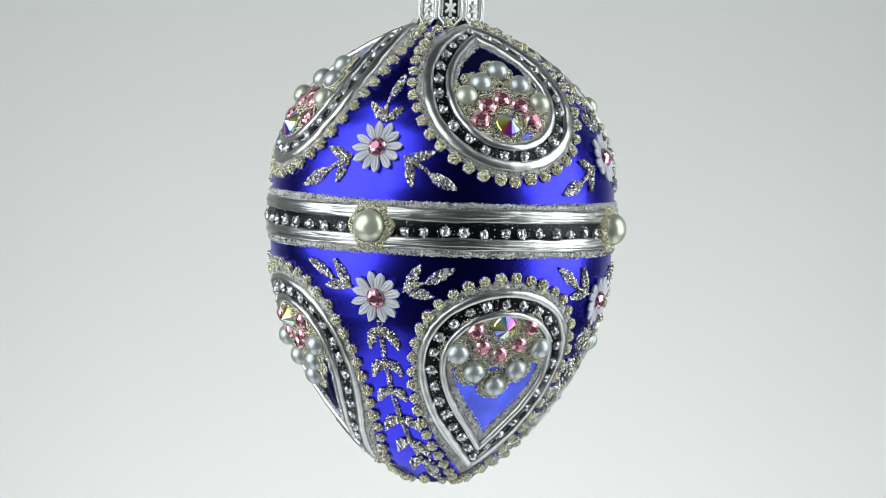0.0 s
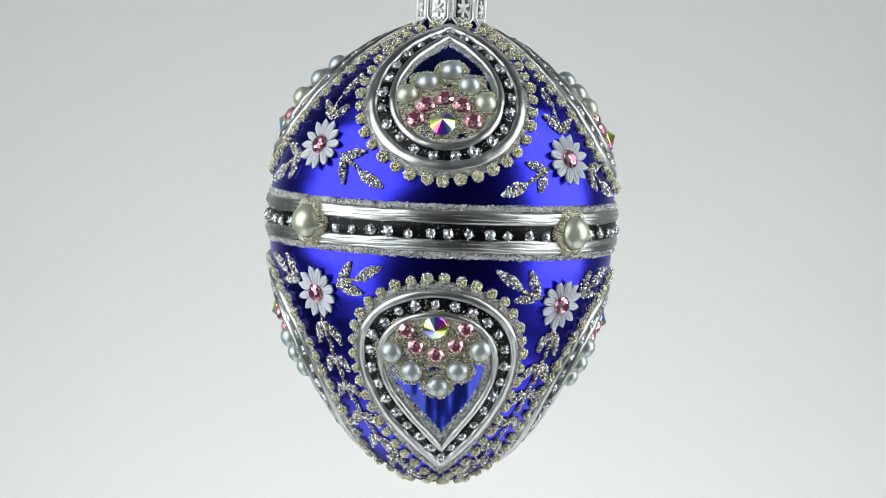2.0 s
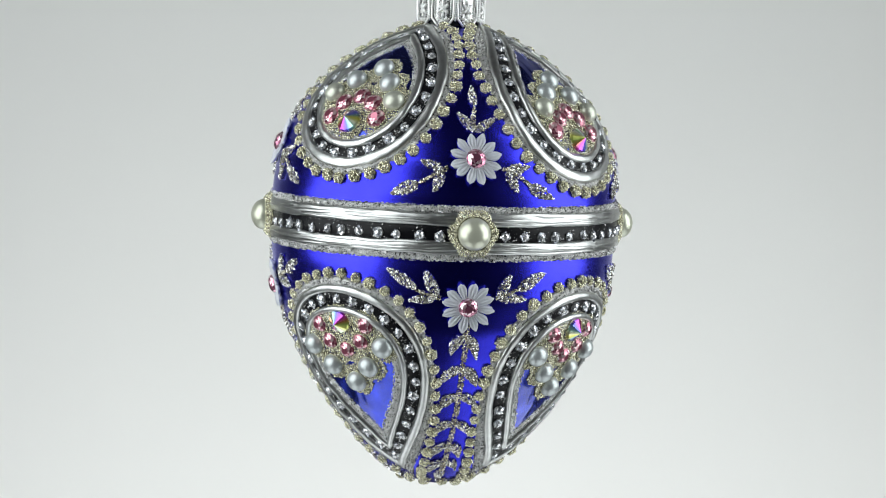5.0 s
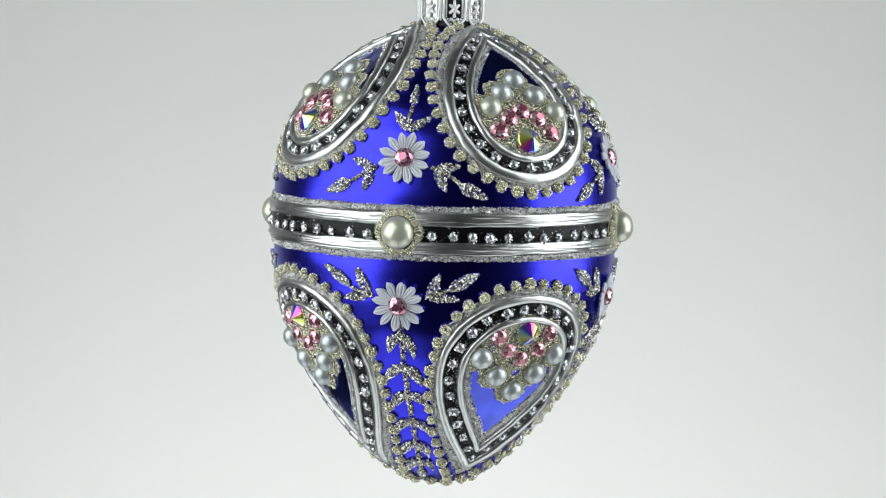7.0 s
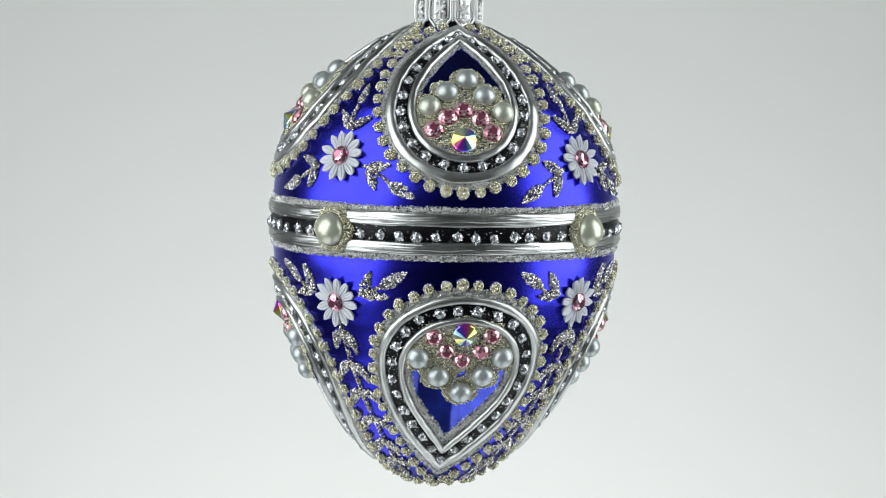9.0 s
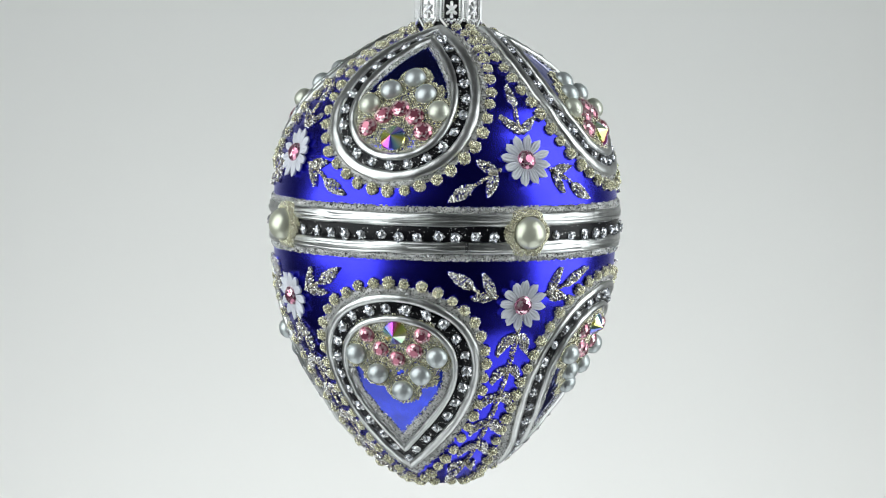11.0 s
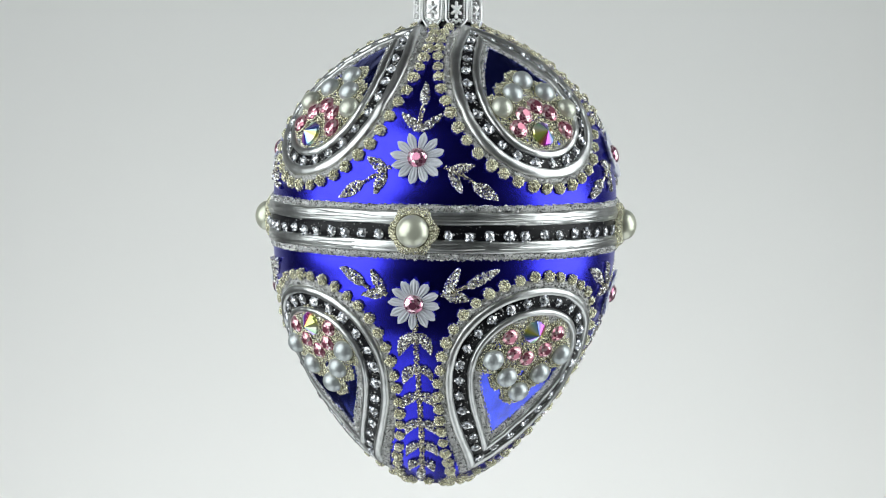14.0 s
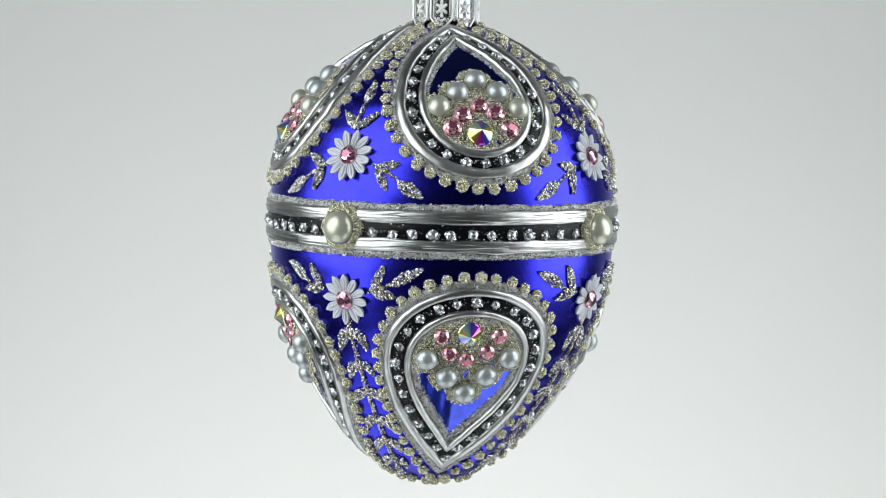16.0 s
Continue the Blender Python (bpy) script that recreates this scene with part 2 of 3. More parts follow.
def dent(az, a):
    """How far the pressed-in teardrop panels sink below the egg, in millimetres."""
    r = at_arc(a)[0]
    out = np.zeros(np.broadcast(az, a).shape)
    for shape, az0, slide, _, _ in PANELS:
        ac, ha, hx, deep = shape["dent"]
        d = (az - az0 + 180.0) % 360.0 - 180.0
        x = np.where(np.abs(d) < 80, r * np.sin(np.radians(np.clip(d, -80, 80))), 99.0)
        q = (x / hx) ** 2 + ((a - ac - slide) / ha) ** 2
        out = out + deep * np.maximum(0, 1 - q) ** 1.3
    hollow = np.clip((a - 82.0) / 14.0, 0, 1) * np.clip((130.0 - a) / 14.0, 0, 1)      # the lower half is flattened between the panels
    return out + 0.75 * hollow * np.maximum(0, np.cos(np.radians(4 * az)))


def surf(az, a, off=0.0):
    """Points on the egg, in millimetres: azimuth in degrees from the front, arc length down from the neck, height over the glass."""
    az, a = np.broadcast_arrays(np.asarray(az, float), np.asarray(a, float))
    r, z, nr, nz = at_arc(a)
    h = off - dent(az, a)
    rr, t = r + nr * h, np.radians(az)
    low = np.clip((-z - 8.0) / 40.0, 0, 1.3)      # the point of the egg is blown slightly off the axis
    return np.stack([rr * np.sin(t) + 0.15 * low, -rr * np.cos(t) - 0.65 * low, z + nz * h], -1)


def seat(az, a, off=0.0, turn=0.0):
    """The pose of a thing that sits on the egg: x along the parallel, y towards the neck, z away from the glass."""
    e = 0.4
    p = surf(az, a, off)
    r = max(float(at_arc(a)[0]), 1.0)
    u = surf(az + math.degrees(e / r), a) - surf(az - math.degrees(e / r), a)
    v = surf(az, a - e) - surf(az, a + e)
    u, v = Vector(u).normalized(), Vector(v).normalized()
    n = u.cross(v).normalized()
    v = n.cross(u)
    m = Matrix((u, v, n)).transposed().to_4x4()
    return Matrix.Translation(Vector(p) * MM) @ m @ pose(0, 0, 0, 0, 0, turn)


def chord(az0, x, a):
    """Azimuth of a point x millimetres beside the meridian az0."""
    r = np.maximum(at_arc(a)[0], 0.5)
    return az0 + np.degrees(np.arcsin(np.clip(x / r, -0.98, 0.98)))


def teardrop(spec, az0, slide, drift, n, limit=90.0, size=1.0):
    """n points (azimuth, arc) evenly spaced round a teardrop, from its tip."""
    tip, rnd, w, m = spec
    rnd, w = rnd + (size - 1) * math.copysign(14, rnd - tip), w * size
    f = np.linspace(0, 2 * np.pi, 721)
    g = np.sin(f) * np.abs(np.sin(f / 2)) ** m
    s = (1 - np.cos(f)) / 2
    a = tip + (rnd - tip) * s + slide * (1 - (1 - s) ** 4)
    x = w * g / g.max() + drift * (1 - s) ** 2
    q = x / np.maximum(at_arc(a)[0], 0.5)
    d = np.degrees(np.arcsin(q / (1 + np.abs(q) ** 6) ** (1 / 6) * 0.999))
    az = az0 + d / (1 + (np.abs(d) / limit) ** 6) ** (1 / 6)       # neighbours crowd each other towards the neck and the point
    r, z, _, _ = at_arc(a)
    p = np.stack([r * np.sin(np.radians(az)), -r * np.cos(np.radians(az)), z], -1)
    l = np.concatenate([[0], np.cumsum(np.linalg.norm(np.diff(p, axis=0), axis=1))])
    k = np.linspace(0, l[-1], n, endpoint=False)
    return np.interp(k, l, az), np.interp(k, l, a), float(l[-1])


# ---------------------------------------------------------------- mesh helpers
def mesh(name, verts, faces, mat, smooth=True):
    me = bpy.data.meshes.new(name)
    me.from_pydata([tuple(v) for v in np.asarray(verts, float) * MM], [], [tuple(int(i) for i in f) for f in faces])
    me.polygons.foreach_set("use_smooth", [smooth] * len(me.polygons))
    me.materials.append(mat)
    me.update()
    return me


def part(name, me, parent, m=None, label=""):
    ob = new(name, me)
    ob.parent = parent
    if m is not None:
        ob.matrix_basis = m
    if label:
        tagged(ob, label)
    return ob


def grid_faces(nu, nv, close_u=False):
    out = []
    for i in range(nu if close_u else nu - 1):
        for j in range(nv - 1):
            k = (i + 1) % nu
            out.append((i * nv + j, i * nv + j + 1, k * nv + j + 1, k * nv + j))
    return out


def flat(v):
    """Squares a round section a little."""
    return np.sign(v) * np.abs(v) ** 0.72


def tube(az, a, wide, high, off=0.0, ring=10, closed=True, wobble=0.06, seed=0):
    """A flattened bead of metal paint along a line on the egg, with the slight waver of a hand-drawn line."""
    rng = np.random.default_rng(seed)
    n = len(az)
    p = surf(az, a, off)
    t = np.roll(p, -1, 0) - np.roll(p, 1, 0) if closed else np.gradient(p, axis=0)
    t /= np.linalg.norm(t, axis=1)[:, None] + 1e-9
    q = surf(az, a, off + 1.0) - p
    nn = q / np.linalg.norm(q, axis=1)[:, None]
    side = np.cross(t, nn)
    ph = rng.uniform(0, 6.28, 6)
    k = np.linspace(0, 2 * np.pi, n, endpoint=False)
    w = 1 + wobble * (np.sin(9 * k + ph[0]) + np.sin(17 * k + ph[1]) * 0.7 + np.sin(31 * k + ph[2]) * 0.5)
    h = 1 + wobble * (np.sin(11 * k + ph[3]) + np.sin(23 * k + ph[4]) * 0.7)
    c = np.linspace(0, 2 * np.pi, ring, endpoint=False)
    v = p[:, None] + side[:, None] * (flat(np.cos(c))[None, :, None] * (wide / 2 * w)[:, None, None]) + nn[:, None] * ((flat(np.sin(c)) * high)[None, :, None] * h[:, None, None])
    v = v.reshape(-1, 3)
    f = []
    for i in range(n if closed else n - 1):
        for j in range(ring):
            i2, j2 = (i + 1) % n, (j + 1) % ring
            f.append((i * ring + j, i2 * ring + j, i2 * ring + j2, i * ring + j2))
    return v, f


def ribbon(az1, a1, az2, a2, off, across=4, crown=0.0):
    """A closed strip between two loops on the egg, crowned in its middle, its edges let into the glass."""
    vs = []
    for j in range(across + 1):
        s = j / across
        o = off + crown * (1 - (2 * s - 1) ** 2) - (0.5 if j in (0, across) else 0)
        vs.append(surf(az1 + (az2 - az1) * s, a1 + (a2 - a1) * s, o))
    v = np.stack(vs, 1).reshape(-1, 3)
    return v, grid_faces(len(az1), across + 1, True)


OCTA = np.array([(1, 0, 0), (-1, 0, 0), (0, 1, 0), (0, -1, 0), (0, 0, 0.75), (0, 0, -0.75)], float)
OCTA_F = np.array([(0, 2, 4), (2, 1, 4), (1, 3, 4), (3, 0, 4), (2, 0, 5), (1, 2, 5), (3, 1, 5), (0, 3, 5)])
_g = (1 + 5 ** 0.5) / 2
ICO = np.array([(-1, _g, 0), (1, _g, 0), (-1, -_g, 0), (1, -_g, 0), (0, -1, _g), (0, 1, _g), (0, -1, -_g), (0, 1, -_g), (_g, 0, -1), (_g, 0, 1), (-_g, 0, -1), (-_g, 0, 1)], float)
ICO /= np.linalg.norm(ICO[0])
ICO_F = np.array([(0, 11, 5), (0, 5, 1), (0, 1, 7), (0, 7, 10), (0, 10, 11), (1, 5, 9), (5, 11, 4), (11, 10, 2), (10, 7, 6), (7, 1, 8), (3, 9, 4), (3, 4, 2), (3, 2, 6), (3, 6, 8), (3, 8, 9),
                  (4, 9, 5), (2, 4, 11), (6, 2, 10), (8, 6, 7), (9, 8, 1)])


def grains(points, size, rng, unit=OCTA, faces=OCTA_F, spread=0.35, turn=True):
    """Many small solids at the given points, each turned and sized by chance."""
    n = len(points)
    if turn:
        q = rng.normal(size=(n, 4))
        q /= np.linalg.norm(q, axis=1)[:, None]
        w, x, y, z = q.T
        rot = np.stack([1 - 2 * (y * y + z * z), 2 * (x * y - z * w), 2 * (x * z + y * w), 2 * (x * y + z * w), 1 - 2 * (x * x + z * z), 2 * (y * z - x * w),
                        2 * (x * z - y * w), 2 * (y * z + x * w), 1 - 2 * (x * x + y * y)], -1).reshape(n, 3, 3)
    else:
        rot = np.repeat(np.eye(3)[None], n, 0)
    s = size * (1 + spread * rng.uniform(-1, 1, n))
    v = np.einsum("nij,kj->nki", rot, unit) * s[:, None, None] + np.asarray(points)[:, None]
    f = faces[None] + (np.arange(n) * len(unit))[:, None, None]
    return v.reshape(-1, 3), f.reshape(-1, 3)


def join(*pieces):
    vs, fs, k = [], [], 0
    for v, f in pieces:
        vs.append(np.asarray(v))
        fs += [tuple(int(i) + k for i in q) for q in f]
        k += len(v)
    return np.concatenate(vs), fs


def lathe(prof, n):
    """A solid turned round z from (radius, height) pairs."""
    t = np.linspace(0, 2 * np.pi, n, endpoint=False)
    v = [(r * math.cos(k), r * math.sin(k), z) for k in t for r, z in prof]
    return np.array(v), grid_faces(n, len(prof), True)


def facets(prof, n, twist=0.5):
    """A cut stone: rings of loose flat facets, each its own island."""
    rings = []
    for i, (r, z) in enumerate(prof):
        t = (np.arange(n) + (twist * i)) / n * 2 * np.pi
        rings.append(np.stack([r * np.cos(t), r * np.sin(t), np.full(n, z)], -1))
    v, f = [], []

    def add(*pts):
        f.append(tuple(range(len(v), len(v) + len(pts))))
        v.extend(pts)

    for lo, hi in zip(rings[:-1], rings[1:]):
        for j in range(n):
            k = (j + 1) % n
            if twist:
                add(lo[j], lo[k], hi[j])
                add(lo[k], hi[k], hi[j])
            else:
                add(lo[j], lo[k], hi[k], hi[j])
    if prof[-1][0] > 0.05:
        add(*rings[-1])
    return np.array(v), f


# ---------------------------------------------------------------- small pieces shared by many parts
def pearl_mesh(r, mat):
    prof = [(r * math.sin(k), r * 0.84 * (math.cos(k)) + 0.42 * r) for k in np.linspace(math.pi * 0.80, 0.0, 14)]
    prof[-1] = (0.001, prof[-1][1])
    v, f = lathe(prof, 28)
    return mesh("pearl", v, f, mat)


def ball_mesh(r, seed):
    """A little dome of glued microbeads."""
    rng = np.random.default_rng(seed)
    n = 42
    i = np.arange(n) + 0.5
    ph = np.arccos(1 - 1.35 * i / n)
    th = np.pi * (1 + 5 ** 0.5) * i
    p = np.stack([np.cos(th) * np.sin(ph), np.sin(th) * np.sin(ph), np.cos(ph) * 0.85 + 0.15], -1) * (r - 0.18)
    p += rng.normal(0, 0.07, p.shape)
    beads = grains(p, 0.33, rng, ICO, ICO_F, 0.2)
    core = lathe([(0.85 * r, -0.5), (0.85 * r, 0.15), (0.62 * r, 0.55 * r), (0.3 * r, 0.78 * r), (0.001, 0.85 * r)], 10)
    core_v, core_f = join(beads, core)
    me = mesh("bead_ball", core_v, core_f, M_CAVIAR)
    me.materials.append(M_BEADBASE)
    idx = [0] * len(beads[1]) + [1] * len(core[1])
    me.polygons.foreach_set("material_index", idx)
    return me


BALLS = [ball_mesh(1.32, s) for s in range(4)]


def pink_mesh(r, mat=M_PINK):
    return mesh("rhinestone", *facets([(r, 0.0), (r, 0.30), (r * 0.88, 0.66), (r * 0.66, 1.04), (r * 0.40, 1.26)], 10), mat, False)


def star_mesh(r):
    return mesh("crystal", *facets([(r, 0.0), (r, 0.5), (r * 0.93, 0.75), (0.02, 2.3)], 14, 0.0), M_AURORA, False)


def chaton_mesh(seed):
    """A clear stone in a little silver cup with four claws."""
    rng = np.random.default_rng(seed)
    stone = facets([(1.02, 0.25), (1.06, 0.5), (0.86, 0.82), (0.50, 1.08), (0.2, 1.15)], 9)
    stone = (stone[0] + rng.normal(0, 0.02, stone[0].shape), stone[1])
    claws = grains([(1.08 * math.cos(k), 1.08 * math.sin(k), 0.62) for k in np.arange(4) * math.pi / 2 + 0.78], 0.34, rng, OCTA, OCTA_F, 0.3)
    # Small loose solids over the stone, added to imitate its sparkle.
    spark = [(d * math.cos(k), d * math.sin(k), 0.98 - 0.42 * d) for d, k in zip(rng.uniform(0.15, 1.2, 20), rng.uniform(0, 6.28, 20))]
    flecks = grains(spark, 0.33, rng, OCTA, OCTA_F, 0.3)
    claws = join(claws, flecks)
    cup = lathe([(0.8, -0.4), (1.05, 0.0), (1.12, 0.42), (1.0, 0.46)], 12)
    v, f = join(stone, claws, cup)
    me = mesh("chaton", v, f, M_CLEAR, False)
    me.materials.append(M_CLEAR)
    me.materials.append(M_GLUE)
    me.polygons.foreach_set("material_index", [0] * len(stone[1]) + [1] * len(claws[1]) + [2] * len(cup[1]))
    return me


CHATONS = [chaton_mesh(s) for s in range(4)]
PICK = random.Random(5)

# ---------------------------------------------------------------- setting
def build_sweep():
    """Paper hung from the ceiling, curling back a little at its foot."""
    prof = [(1.3 + 0.10 * (1 - math.cos(k)), -0.07 - 0.10 * math.sin(k)) for k in np.linspace(1.2, 0, 9)]
    prof += [(1.3, 0.3), (1.3, 0.8), (1.3, 1.6)]
    xs = np.linspace(-2.0, 2.0, 9)
    v = [(x * 1000, y * 1000, z * 1000) for x in xs for y, z in prof]
    ob = new("backdrop", mesh("backdrop", v, grid_faces(len(xs), len(prof)), M_SWEEP))
    return tagged(ob, "seamless pale grey paper backdrop hung behind the ornament", "backdrop", kind="structure")


build_sweep()


# Unseen floor, added dark so that the egg's underside reflects little.
def build_floor():
    v = [(x * 1000, y * 1000, -756.0) for x in np.linspace(-2.0, 2.0, 5) for y in np.linspace(-2.5, 1.6, 5)]
    ob = new("floor", mesh("floor", v, grid_faces(5, 5), M_FLOOR))
    return tagged(ob, "unseen dark matt grey studio floor", "floor", kind="structure")


build_floor()


# Unseen ceiling, added dark for upward reflections; the cord runs up to it.
def build_ceiling():
    v = [(x * 1000, y * 1000, z) for x in (-2.0, 2.0) for y in (-2.5, 1.6) for z in (1600.0, 1680.0)]
    ob = new("ceiling", mesh("ceiling", v, [(0, 1, 3, 2), (4, 6, 7, 5), (0, 4, 5, 1), (2, 3, 7, 6), (0, 2, 6, 4), (1, 5, 7, 3)], M_CEIL, False))
    return tagged(ob, "unseen plain matt dark grey studio ceiling", "ceiling", kind="structure")


build_ceiling()


# Unseen walls, added to close the studio and keep out stray light.
def build_wall(name, x0, x1, y0, y1):
    v = [(x * 1000, y * 1000, z) for x in (x0, x1) for y in (y0, y1) for z in (-756.0, 1600.0)]
    ob = new(name, mesh(name, v, [(0, 1, 3, 2), (4, 6, 7, 5), (0, 4, 5, 1), (2, 3, 7, 6), (0, 2, 6, 4), (1, 5, 7, 3)], M_WALL, False))
    return tagged(ob, "unseen plain dark grey painted studio wall", "wall", kind="structure")


build_wall("wall_west", -2.12, -2.004, -2.5, 1.6)
build_wall("wall_east", 2.004, 2.12, -2.5, 1.6)
build_wall("wall_south", -2.12, 2.12, -2.62, -2.504)
build_wall("wall_north", -2.12, 2.12, 1.604, 1.72)

# ---------------------------------------------------------------- the ornament
egg = new("egg_ornament")
egg.location = HANG
tagged(egg, "royal blue glass egg ornament encrusted with pearls and crystals", "ornament")


def build_body():
    az = np.linspace(0, 360, 300, endpoint=False)
    a = np.concatenate([np.linspace(TOP, END - 0.3, 170), [END - 0.02]])
    v = surf(az[:, None], a[None, :]).reshape(-1, 3)
    f = grid_faces(len(az), len(a), True)
    part("glass_body", mesh("glass_body", v, f, M_BLUE), egg, label="satin cobalt blue blown glass egg body")


def band_line(z0, n=360):
    a = float(np.interp(-z0, -PZ, ARC))
    k = np.linspace(0, 360, n, endpoint=False)
    return k, np.full(n, a)


def wavy(z, amp, seed, n=360):
    rng = np.random.default_rng(seed)
    k, a = band_line(z, n)
    for c in (3, 7, 13, 29):
        a = a + amp / c ** 0.5 * np.sin(np.radians(k * c) + rng.uniform(0, 6.28))
    return k, a


def scatter(az1, a1, az2, a2, count, rng, height=0.35):
    """Random points on the strip between two loops."""
    n = len(az1)
    i = rng.uniform(0, n, count)
    j, fr = i.astype(int) % n, i % 1
    j2 = (j + 1) % n
    s = rng.uniform(0.02, 0.98, count)

    def lerp(line):
        d = line[j2] - line[j]
        d = np.where(np.abs(d) > 180, d - 360 * np.sign(d), d)
        return line[j] + d * fr

    b1, b2, c1, c2 = lerp(az1), lerp(az2), lerp(a1), lerp(a2)
    o = height * (1 - np.abs(2 * s - 1) ** 2) * rng.uniform(0.5, 1.15, count) + 0.1
    return surf(b1 + (b2 - b1) * s, c1 + (c2 - c1) * s, o)


def glitter_strip(name, l1, l2, length, width, parent, seed, label, mat=None, density=16.0, size=0.195):
    rng = np.random.default_rng(seed)
    base = ribbon(l1[0], l1[1], l2[0], l2[1], 0.12, 4, 0.3)
    ob = part(name, mesh(name, *base, M_GLUE), parent, label=label)
    pts = scatter(l1[0], l1[1], l2[0], l2[1], int(length * width * density), rng)
    fl = part("glitter", mesh("glitter", *grains(pts, size, rng), mat or M_GLITTER, False), ob if parent is egg else parent)
    tagged(fl, kind="stuff")
    return ob


def build_band():
    black = ribbon(*wavy(2.4, 0.05, 1), *wavy(-2.4, 0.05, 2), 0.35, 4, 0.1)
    band = part("black_band", mesh("black_band", *black, M_BLACK), egg, label="black enamel waist band with clear chatons")
    l1, l2 = wavy(1.7, 0.05, 1), wavy(-2.0, 0.05, 2)
    rng = np.random.default_rng(41)
    pts = scatter(l1[0], l1[1], l2[0], l2[1], 1300, rng, 0.1) * 1.004
    tagged(part("glitter", mesh("glitter", *grains(pts, 0.19, rng), M_GLITTER, False), band), kind="stuff")
    for z, wide, seed in ((3.05, 2.95, 11), (-2.95, 2.55, 12)):
        v, f = tube(*wavy(z, 0.10, seed), wide, 0.80, 0.1, 12, True, 0.03, seed)
        part("metal_band", mesh("metal_band", v, f, M_BAND), egg, label="rippled silver metal band round the waist")
        for j, d in enumerate((-0.86, -0.1, 0.78)):
            k, a = wavy(z + d, 0.22, seed + 20 + j)
            v, f = tube(k, a, 0.80 + 0.14 * j, 0.46, 0.60 - 0.22 * abs(d), 8, True, 0.20, seed + 3 + j)
            part("metal_ridge", mesh("metal_ridge", v, f, M_BAND), egg)
    glitter_strip("glitter_band", wavy(5.95, 0.12, 31), wavy(4.2, 0.05, 32), 248, 1.8, egg, 33, "coarse silver glitter strip above the waist")
    glitter_strip("glitter_band", wavy(-3.9, 0.05, 34), wavy(-5.8, 0.12, 35), 248, 1.95, egg, 36, "coarse silver glitter strip below the waist")
    a = float(np.interp(0.55, -PZ, ARC))
    for q, q2 in zip(QUARTERS, QUARTERS[1:] + [QUARTERS[0] + 360]):
        n = 12
        for i in range(n):
            s = 7.6 + (q2 - q - 15.2) * (i + 0.5) / n + PICK.uniform(-0.5, 0.5)
            part("chaton", PICK.choice(CHATONS), band, seat(q + s, a + PICK.uniform(-0.2, 0.2), 0.15, PICK.uniform(0, 90)) @ pose(0, 0, 0, PICK.uniform(-14, 14), PICK.uniform(-14, 14)) @ Matrix.Scale(PICK.uniform(0.84, 1.1), 4))
    big = pearl_mesh(3.5, M_IVORY)
    rng = np.random.default_rng(77)
    rings = []
    for r, z, n in ((5.05, 0.10, 56), (4.92, 0.40, 55), (4.72, 0.66, 53), (4.50, 0.90, 51), (4.26, 1.10, 48), (4.02, 1.28, 45), (3.78, 1.40, 43)):
        ph = rng.uniform(0, 6.28)
        for i in range(n):
            k = i / n * 2 * math.pi + ph
            bulge = 1 + 0.05 * math.cos(6 * k) * (1 if z < 1.1 else 0.4)
            d = rng.normal(0, 0.06, 3)
            rings.append((r * bulge * math.cos(k) + d[0], r * bulge * math.sin(k) + d[1], z + d[2]))
    beads = grains(rings, 0.265, rng, ICO, ICO_F, 0.12)
    core = lathe([(4.95, -0.6), (4.8, 0.1), (4.2, 0.9), (3.4, 1.35)], 30)
    v, f = join(beads, core)
    cup = mesh("bead_collar", v, f, M_CAVIAR)
    cup.materials.append(M_BEADBASE)
    cup.polygons.foreach_set("material_index", [0] * len(beads[1]) + [1] * len(core[1]))
    for q, drop in zip(QUARTERS, (-0.8, -0.75, -0.9, -0.7)):
        p = part("large_pearl", big, egg, seat(q, a + drop, 0.25), "large ivory pearl on the waist band")
        part("bead_collar", cup, p, pose(0, 0, -0.05 * MM), "pale gold microbead collar")


